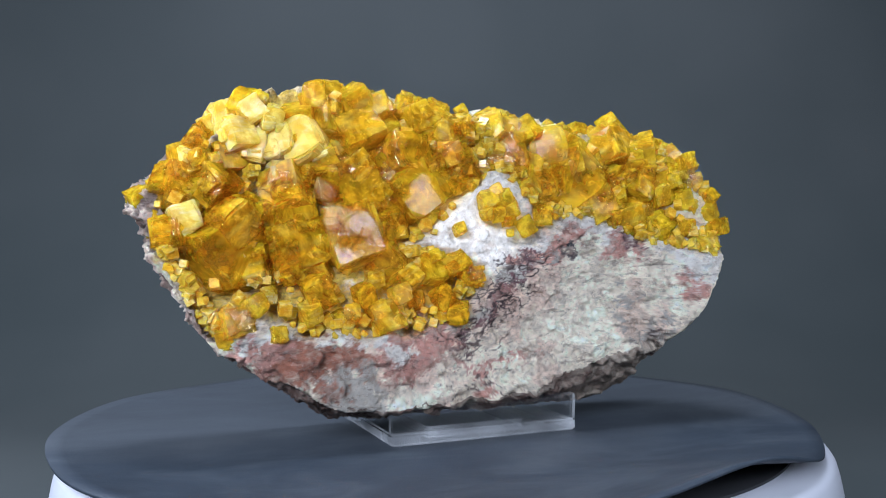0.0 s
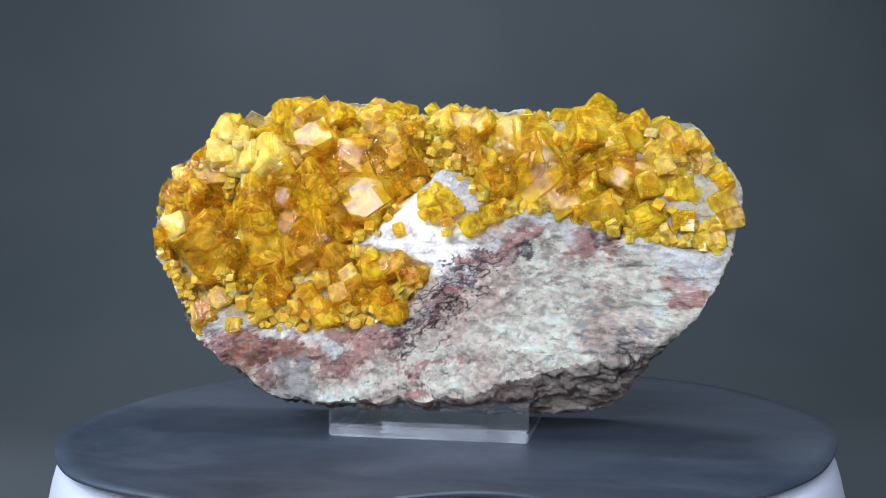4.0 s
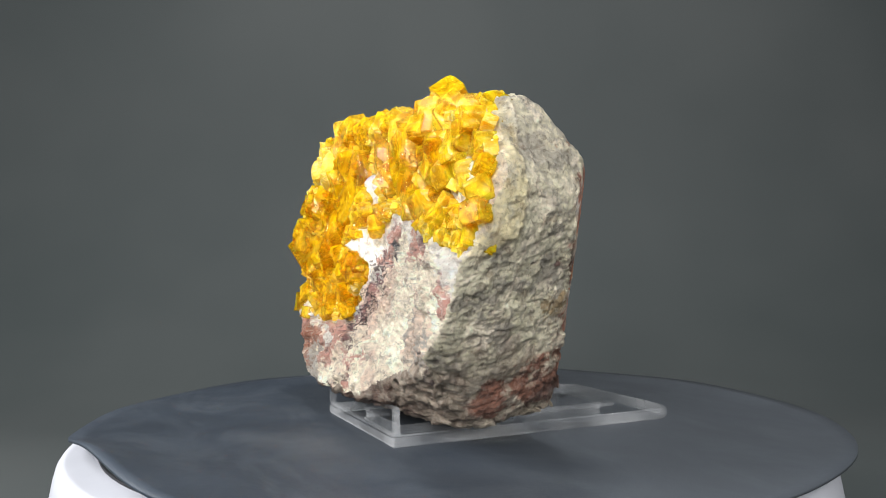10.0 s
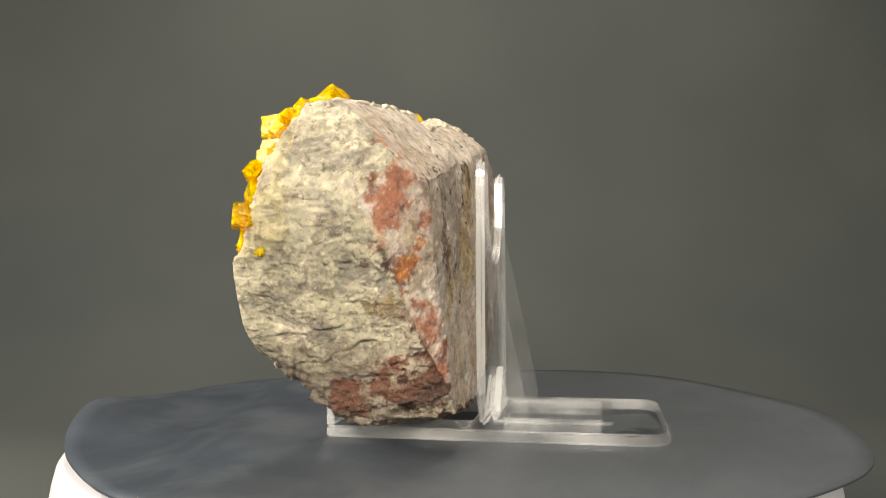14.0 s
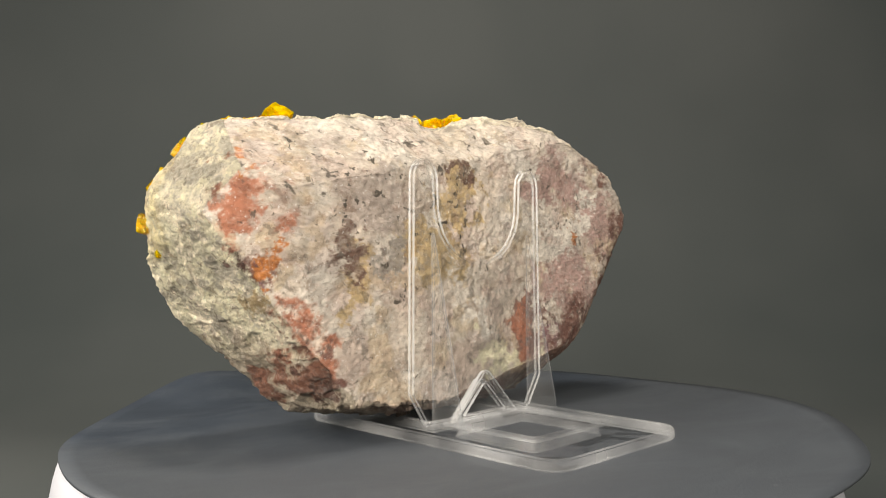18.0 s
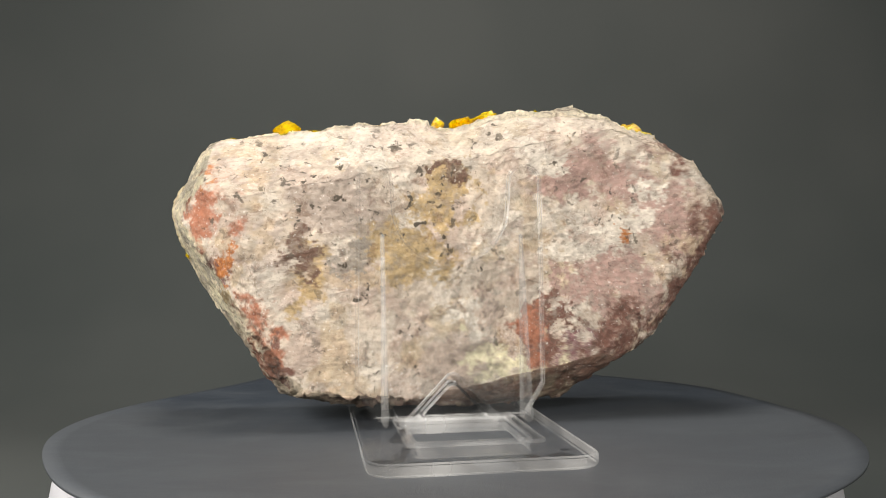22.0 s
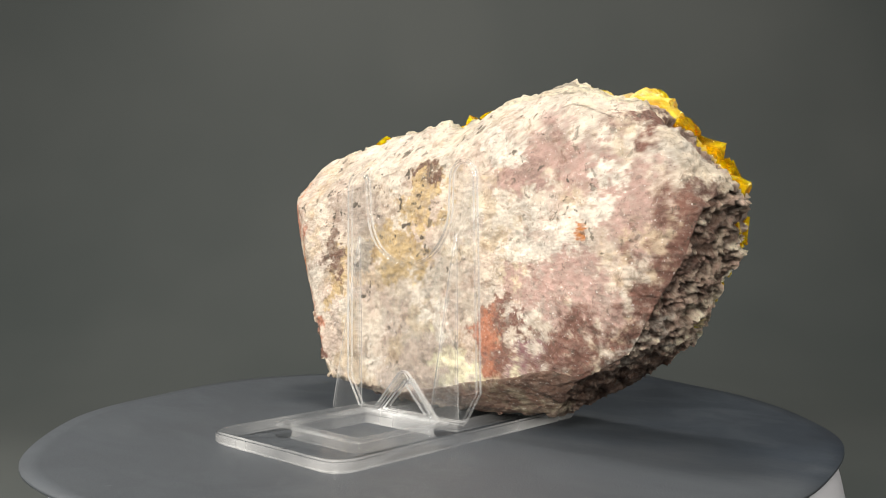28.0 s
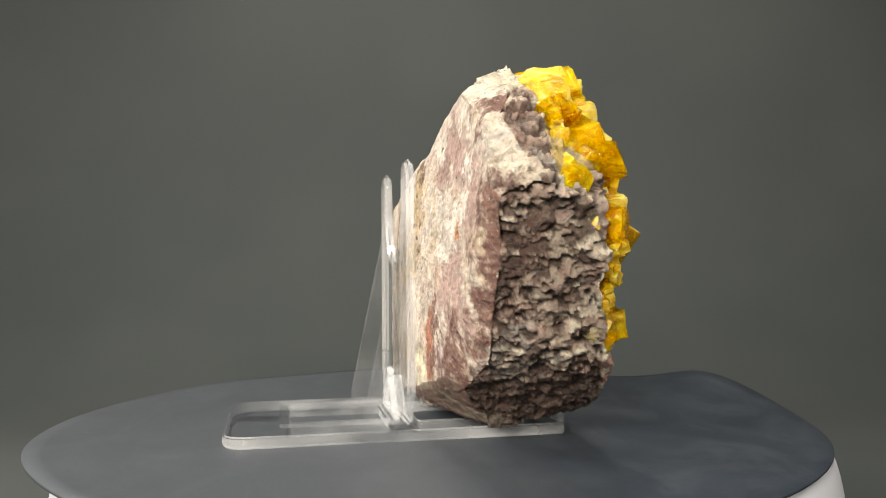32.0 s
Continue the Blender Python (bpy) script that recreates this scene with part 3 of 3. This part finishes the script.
    lift += east * (1 - back) * (chips(p * (1, 1, 1.4), 0.0019, 10) * 0.6 + 0.0006 * grain(p * (1, 1, 1.6), 0.0018, 3, 20, 0.75))
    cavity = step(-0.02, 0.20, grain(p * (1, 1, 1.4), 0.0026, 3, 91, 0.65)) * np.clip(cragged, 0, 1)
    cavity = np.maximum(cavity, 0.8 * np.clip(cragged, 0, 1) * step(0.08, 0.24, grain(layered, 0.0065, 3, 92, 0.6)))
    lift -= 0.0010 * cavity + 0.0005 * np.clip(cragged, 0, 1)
    lift *= 1 - 0.45 * east * (1 - front)
    p += nrm * lift[:, None]
    me.vertices.foreach_set("co", p.astype(np.float32).ravel())
    me.update(calc_edges=True)
    me.validate()
    me.polygons.foreach_set("use_smooth", [True] * len(me.polygons))

    # ---- colour, zone by zone ----
    mm = p * 1000
    warp = np.stack([grain(p, 0.010, 6, 21, 0.72), grain(p, 0.010, 6, 22, 0.72), grain(p, 0.010, 6, 23, 0.72)], 1) * 13.0
    q = mm + warp
    tone = np.tile(TONES["cream"], (n, 1))

    def lay(amount, name):
        nonlocal tone
        tone = tone + (np.array(TONES[name]) - tone) * np.clip(amount, 0, 1)[:, None]

    fleck = grain(p, 0.0030, 4, 31, 0.65)
    speckle = grain(p, 0.0012, 3, 32, 0.7)
    lay(0.6 * step(-0.1, 0.4, fleck), "sage")
    lay(back * 0.85, "beige")
    lay(back * 0.60 * step(0.04, 0.18, grain(p, 0.012, 5, 33, 0.6)), "bone")
    lay(back * 0.30 * step(0.02, 0.16, grain(p, 0.010, 5, 37, 0.6)), "lilac")
    lay(back * 0.40 * step(0.10, 0.26, grain(p, 0.010, 5, 34, 0.6)), "ochre")
    lay(back * 0.40 * step(0.16, 0.28, grain(p, 0.006, 5, 36, 0.6)), "smoke")
    lay((1 - back) * 0.18 * step(0.14, 0.35, grain(p, 0.006, 4, 35)), "smoke")

    def stains(rows, mask):
        for x, z, w, h, lean, name in rows:
            a = radians(lean)
            dx, dz = q[:, 0] - x, q[:, 2] - z
            u, v = (dx * math.cos(a) + dz * math.sin(a)) / w, (dz * math.cos(a) - dx * math.sin(a)) / h
            lay(mask * step(1.15, 0.85, np.hypot(u, v) + 0.8 * fleck) * (0.55 + 0.45 * step(-0.5, 0.1, speckle + fleck * 0.5)), name)

    lay(front * (0.75 + 0.25 * step(-0.15, 0.15, grain(layered, 0.006, 5, 58, 0.65))), "chalk")
    lay(front * 0.35 * step(0.05, 0.25, grain(p, 0.009, 5, 59, 0.65)), "pink")
    lay(front * 0.40 * step(0.16, 0.28, grain(layered, 0.0035, 5, 60, 0.7)), "slate")
    stains(FRONT_STAINS, front)
    stains(FRONT_EXTRA, front)
    stains(BACK_STAINS, back)
    lay(back * 0.30 * step(72, 78, q[:, 2]), "bone")
    west = np.clip(step(-0.45, -0.7, nrm[:, 0]) + step(-0.25, -0.5, nrm[:, 2]) * step(-0.02, -0.035, p[:, 0]), 0, 1) * (1 - front)
    west *= 1 - 0.8 * step(0.30, 0.42, nrm[:, 1])
    west *= 0.65 + 0.35 * step(72, 58, q[:, 2])
    lay(west * (0.65 + 0.35 * step(-0.12, 0.06, grain(layered, 0.007, 5, 51, 0.6))), "umber")
    lay(west * 0.60 * step(0.09, 0.22, grain(p, 0.0048, 5, 52, 0.62)), "cream")
    lay(west * 0.7 * step(0.08, 0.20, grain(p, 0.008, 4, 53, 0.6)), "brown")
    lay(east * (1 - back) * (1 - front) * 0.8, "sage")
    lay(east * (1 - back) * (1 - front) * 0.7 * step(0.0, 0.22, grain(p, 0.006, 5, 57, 0.7)), "slate")
    lay(east * (1 - back) * 0.6 * step(0.08, 0.25, grain(p, 0.004, 5, 66, 0.7)), "chalk")
    lay(west * 0.3 * step(-6, -15, mm[:, 1]) * step(36, 44, q[:, 2]), "bone")
    for x, y, z, rad, name in END_STAINS:
        lay(step(1.2, 0.7, np.linalg.norm(q - (x, y, z), axis=1) / rad + 0.3 * fleck) * (p[:, 0] > 0.03), name)
    crumbs = west * step(0.10, 0.30, 0.6 * grain(p, 0.0030, 4, 55, 0.65) + 0.6 * speckle)
    for x, y, z, rad, name in WEST_STAINS:
        lay(step(1.25, 0.65, np.linalg.norm(q - (x, y, z), axis=1) / (rad * 1.25) + 0.6 * fleck) * (1 - front) * (p[:, 0] < -0.01), name)
    lay(crumbs * 0.75, "bone")
    lay(west * 0.7 * step(0.16, 0.34, grain(p, 0.0036, 4, 56, 0.65)), "umber")
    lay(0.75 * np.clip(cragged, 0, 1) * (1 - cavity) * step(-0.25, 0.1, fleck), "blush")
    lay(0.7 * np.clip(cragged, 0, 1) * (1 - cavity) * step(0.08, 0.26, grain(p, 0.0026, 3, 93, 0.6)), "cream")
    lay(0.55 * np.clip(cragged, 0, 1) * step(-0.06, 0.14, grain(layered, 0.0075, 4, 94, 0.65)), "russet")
    # the brown of the pits also carries their shade, darkest where they are sunk
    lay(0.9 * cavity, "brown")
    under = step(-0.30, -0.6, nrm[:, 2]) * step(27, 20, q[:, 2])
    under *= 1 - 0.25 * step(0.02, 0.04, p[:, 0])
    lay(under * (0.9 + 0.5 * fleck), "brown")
    u, v = (mm[:, 0] - 8) * 0.82 + (mm[:, 2] - 36) * 0.57, (mm[:, 2] - 36) * 0.82 - (mm[:, 0] - 8) * 0.57
    near = np.exp(-(u / 20) ** 2 - (v / 6.5) ** 2) * front
    net = np.minimum(np.abs(grain(layered, 0.0055, 4, 63, 0.55)), np.abs(grain(layered, 0.0085, 4, 64, 0.55)) * 0.8)
    lay(near * 0.5 * step(0.0, 0.25, grain(p, 0.006, 4, 65)), "pink")
    lay(step(0.25, 0.6, near) * step(0.050, 0.018, net), "vein")
    veins = step(0.035, 0.008, np.abs(grain(layered, 0.012, 5, 61))) * step(0.0, 0.3, grain(p, 0.02, 2, 62))
    lay(veins * front * 0.9 * (mm[:, 2] < 47), "vein")
    lay(np.maximum(left, right) * step(-0.45, 0.0, fleck) * (1 - 0.8 * step(0.044, 0.056, p[:, 0])), "yellow")

    tone = tone * (1.07 + 0.36 * speckle + 0.42 * fleck + 0.28 * grain(p, 0.009, 4, 38, 0.6))[:, None]
    rock_kind = np.stack([np.clip(coarse + 0.1, 0, 1), np.clip(0.25 + back * (0.15 + 0.5 * step(-0.1, 0.3, grain(p, 0.012, 3, 71)) + np.exp(-((mm[:, 0] - 24) / 24) ** 2 - ((mm[:, 2] - 60) / 17) ** 2)), 0, 1),
                          np.clip(back * 0.5 + 0.3 * front, 0, 1)], 1)
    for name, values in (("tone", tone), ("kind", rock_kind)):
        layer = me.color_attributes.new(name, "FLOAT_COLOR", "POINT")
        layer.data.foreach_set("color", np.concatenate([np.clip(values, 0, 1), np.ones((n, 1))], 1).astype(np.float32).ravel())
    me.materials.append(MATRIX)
    ob = new("host_rock", me)
    ob.parent = parent
    ob["label"] = "rough cream and pink host rock with dark veins"
    return ob


def crystal_bmesh(rng, soft=0.0):
    """A cube of unit edge with worn edges and stepped growth faces."""
    bm = bmesh.new()
    bmesh.ops.create_cube(bm, size=1, matrix=Matrix.Diagonal((rng.uniform(0.86, 1.06), rng.uniform(0.86, 1.06), rng.uniform(0.86, 1.06), 1)))
    for face in rng.sample(bm.faces[:], 3):
        move = face.normal * rng.choice((-0.03, 0.03, 0.05, 0.08))
        slip = Vector((rng.uniform(-1, 1), rng.uniform(-1, 1), rng.uniform(-1, 1))) * 0.10
        slip -= slip.project(face.normal)
        bmesh.ops.inset_individual(bm, faces=[face], thickness=rng.uniform(0.06, 0.22), depth=0.0)
        up = bmesh.ops.extrude_face_region(bm, geom=[face])
        bmesh.ops.translate(bm, vec=move + slip, verts=[v for v in up["geom"] if isinstance(v, bmesh.types.BMVert)])
        bmesh.ops.delete(bm, geom=[face], context="FACES_ONLY") if face.is_valid else None
    bmesh.ops.recalc_face_normals(bm, faces=bm.faces)
    bmesh.ops.bevel(bm, geom=[e for e in bm.edges if len(e.link_faces) == 2 and e.calc_face_angle(0) > 0.6], offset=0.014 + 0.05 * soft,
                    segments=2 if soft else 1, affect="EDGES")
    bmesh.ops.subdivide_edges(bm, edges=[e for e in bm.edges if e.calc_length() > 0.3], cuts=3, use_grid_fill=True)
    spot = Vector((rng.uniform(0, 50), rng.uniform(0, 50), rng.uniform(0, 50)))
    for v in bm.verts:
        v.co += noise.noise_vector(v.co * 1.8 + spot) * (0.03 + 0.10 * soft) + noise.noise_vector(v.co * 6.0 + spot) * (0.010 + 0.02 * soft)
        # a chipped corner here and there
        if v.co.length > 0.70 and noise.noise(v.co * 1.2 + spot) > 0.0:
            v.co *= 0.90
    return bm


def crystal_mesh(seed, soft=0.0):
    bm = crystal_bmesh(random.Random(seed), soft)
    me = bpy.data.meshes.new("crystal")
    bm.to_mesh(me)
    bm.free()
    return me


# the larger crystals: x, z, edge in mm, lean in degrees
LEFT_MASS = [
    (-62, 49, 16, 30), (-47, 62, 11, 10), (-71, 55, 7, 20), (-64, 63, 8, 40), (-59, 75, 7, 15), (-55, 81, 6, 35), (-49, 74, 8, 5),
    (-43, 74, 11, 20), (-40, 86, 6, 8), (-37, 80, 7, 0), (-30, 85, 8, 30), (-24, 84, 6, 12), (-29, 77, 10, 25), (-30, 64, 14, 12),
    (-18, 72, 11, 5), (-16, 62, 12, 35), (-14, 82, 7, 25), (-3, 78, 8, 10), (-5, 68, 12, 28), (-45, 49, 12, 22), (-47, 59, 10, 8),
    (-30, 50, 14, 15), (-23, 45, 9, 40), (-38, 69, 8, 33), (-22, 55, 8, 20)]
RIGHT_MASS = [
    (7, 81, 7, 8), (11, 73, 11, 5), (16, 80, 7, 20), (24, 76, 11, 6), (31, 66, 16, 33), (20, 65, 9, 15), (28, 72, 8, 20),
    (42, 76, 10, 10), (53, 77, 8, 15), (37, 60, 9, 25), (49, 69, 9, 8), (57, 65, 10, 12), (45, 57, 10, 20), (56, 54, 7, 35),
    (62, 70, 7, 5), (70, 68, 4, 20), (62, 75, 5, 30), (71, 50, 7, 10), (73, 58, 6, 25), (65, 62, 6, 15)]
RIM_CLUSTER = [
    (14, 54, 5, 30), (19, 57, 5, 10), (66, 73, 5, 10), (60, 79, 6, 20), (50, 82, 6, 15), (34, 82, 7, 10), (74, 63, 4, 30), (75, 54, 5, 10),
    (3, 60, 5, 15), (7, 61, 4, 40), (5, 57, 4, 5), (9, 58, 4, 25), (2, 57, 3, 35), (8, 55, 3, 10), (5, 63, 3, 20)]
LOWER_CLUSTER = [
    (-12, 43, 7, 10), (-6, 44, 6, 30), (-2, 41, 5, 15), (-21, 37, 5, 20), (-10, 36, 5, 35), (-6, 32, 5, 8), (-25, 31, 7, 18),
    (-33, 33, 4, 5), (-43, 33, 5, 12), (-41, 38, 7, 28), (-60, 31, 7, 10), (-56, 35, 5, 30), (-62, 28, 5, 15), (-51, 28, 4, 5),
    (-18, 41, 5, 40), (-5, 53, 3, 20), (8, 52, 2, 5), (-30, 37, 5, 20)]


def crust_depth(x, z):
    at = np.array([x]), np.array([z])
    return inside(LEFT_CRUST, *at)[0], inside(RIGHT_CRUST, *at)[0]


def held(x, y, z, edge):
    """Draws a crystal in until it lies within the specimen's outline."""
    at = np.array((x, y, z))
    for n, h in zip(NORMALS, REACH):
        over = (at - HEART) @ n - (h + (0.0004 if x < -0.03 else 0.0) - (0.70 if -0.03 < x < 0.035 else 0.45) * edge)
        if over > 0 and n[1] > -0.8:
            at = at - n * over
    at[1] = min(at[1], -0.0125)
    return at


def build_specimen():
    top = thing("mineral_specimen", "yellow fluorite cubes on rough cream and reddish host rock", "mineral")
    build_matrix(top)
    meshes = {m: [crystal_mesh(s + 20 * k, k) for s in range(10)] for m, k in (("amber", 0.0), ("lemon", 0.15), ("milky", 0.4))}
    meshes["single"] = [crystal_mesh(77)]
    for (kind, group), mat in zip(meshes.items(), (AMBER, LEMON, MILKY, LEMON)):
        for me in group:
            me.materials.append(mat)
    rng = random.Random(11)

    def crystal(x, z, edge, lean, kind, y=None, deeper=0.0, upright=False):
        """x, z, edge in mm; its outermost corner lies on the front of the specimen, or deeper."""
        x, z, edge = x / 1000, z / 1000, edge / 1000
        bulge = 0.0012 * float(step(-0.038, -0.060, x)) * float(step(0.036, 0.046, z))
        y = min(front_of(x, z), -0.010) + edge * 0.52 + deeper / 1000 - bulge if y is None else y
        if not upright:
            x, y, z = held(x, y, z, edge)
        ob = new("crystal", rng.choice(meshes[kind]))
        ob.parent = top
        turn = Euler((radians(rng.uniform(-30, 30)), radians(-lean), radians(rng.uniform(-34, 34))), "ZXY").to_matrix().to_4x4()
        if upright:
            turn = Matrix.Rotation(radians(lean), 4, "Z") @ Matrix.Rotation(radians(35.3), 4, "Y") @ Matrix.Rotation(radians(45), 4, "X")
        ob.matrix_basis = Matrix.Translation((x, y, z)) @ turn @ Matrix.Diagonal((edge, edge, edge, 1))
        # smaller cubes grown into its sides
        for _ in range(rng.randint(1, 3) if edge > 0.005 and not upright else 0):
            e = rng.uniform(0.35, 0.65)
            at = Vector((rng.uniform(-1, 1), rng.uniform(-1, 1), rng.uniform(-1, 1)))
            at[rng.randrange(3)] = rng.choice((-1, 1)) * 1.05
            small = new("side_crystal", rng.choice(meshes[kind]))
            small.parent = ob
            tilt = Euler([radians(rng.gauss(0, 8)) for _ in range(3)]).to_matrix().to_4x4()
            small.matrix_basis = Matrix.Translation(at * (0.52 - e * 0.36)) @ tilt @ Matrix.Diagonal((e, e, e, 1))

    for x, z, e, lean in LEFT_MASS:
        kind = "milky" if (z > 72 and x < -42) or x < -66 else ("lemon" if z > 78 else "amber")
        crystal(x, z, e, lean, kind, None, 0.0 if e > 9 else 1.5)
    for x, z, e, lean in RIGHT_MASS:
        crystal(x, z, e, lean, "lemon" if z > 74 or x > 55 else "amber", None, 0.5 if x < 55 else 1.2)
    for x, z, e, lean in LOWER_CLUSTER + RIM_CLUSTER:
        crystal(x, z, e, lean, "lemon" if rng.random() < 0.6 else "amber", None, -2.2 if -1 < x < 12 and z > 50 else -0.6)
    # one cube stands on its corner on the crest
    crystal(44.8, 82.2, 6.6, 20, "single", -0.0162, upright=True)
    crystal(46, 79.5, 7.0, 15, "lemon", -0.0155)
    # cubes between them
    made = 0
    while made < 140:
        x, z = rng.uniform(-82, 80), rng.uniform(26, 89)
        left, right = crust_depth(x, z)
        deep = max(left, right)
        if deep < 0.5 or x > 68 or (z < 43 and rng.random() < 0.55):
            continue
        made += 1
        e = rng.uniform(4.5, 9.5) if deep > 4 else rng.uniform(3.0, 5.5)
        if x > 52 or z < 43:
            e *= 0.65
        kind = "milky" if (x < -45 and z > 66 and rng.random() < 0.6) else ("lemon" if z > 76 or deep < 5 or rng.random() < 0.25 else "amber")
        crystal(x, z, e, rng.uniform(-45, 45), kind, None, rng.uniform(1.0, 5.0) if left > right else rng.uniform(0.8, 2.4 if x > 50 else 4.0))
    # the druse of tiny cubes at their feet
    verts, faces = [], []
    while len(faces) < 700 * 6:
        x, z = rng.uniform(-79, 75), rng.uniform(25, 87)
        left, right = crust_depth(x, z)
        deep = max(left, right)
        if deep < -0.5 or (deep > 4 and rng.random() < 0.85):
            continue
        e = rng.uniform(0.0009, 0.0030) * (0.7 if deep < 1 else 1.0)
        y = min(front_of(x / 1000, z / 1000), -0.010) + rng.uniform(0.0022, 0.0060 if left > right else 0.0035) * (1.0 if deep > 1 else 0.6)
        turn = Euler([rng.uniform(0, 6) for _ in range(3)]).to_matrix()
        at = Vector(held(x / 1000, y, z / 1000, e + 0.004))
        k = len(verts)
        verts += [at + turn @ Vector((a, b, c)) * e * 0.5 for a in (-1, 1) for b in (-1, 1) for c in (-1, 1)]
        faces += [[k + i for i in f] for f in ((0, 1, 3, 2), (4, 6, 7, 5), (0, 4, 5, 1), (2, 3, 7, 6), (0, 2, 6, 4), (1, 5, 7, 3))]
    me = bpy.data.meshes.new("crystal_druse")
    me.from_pydata(verts, [], faces)
    me.materials.append(DRUSE)
    ob = new("crystal_druse", me)
    ob.parent = top
    tagged(ob, "crust of tiny lemon yellow fluorite cubes", kind="stuff")
    return top


build_backdrop()
build_room()
turntable = build_turntable()
felt = build_mat()
easel = build_easel()
specimen = build_specimen()


def motions():
    rows = [(float(t), pose(0, 0, 0, 0, 0, turned(t))) for t in range(33)]
    for ob in (turntable, felt, easel, specimen):
        walk(ob, rows)


motions()
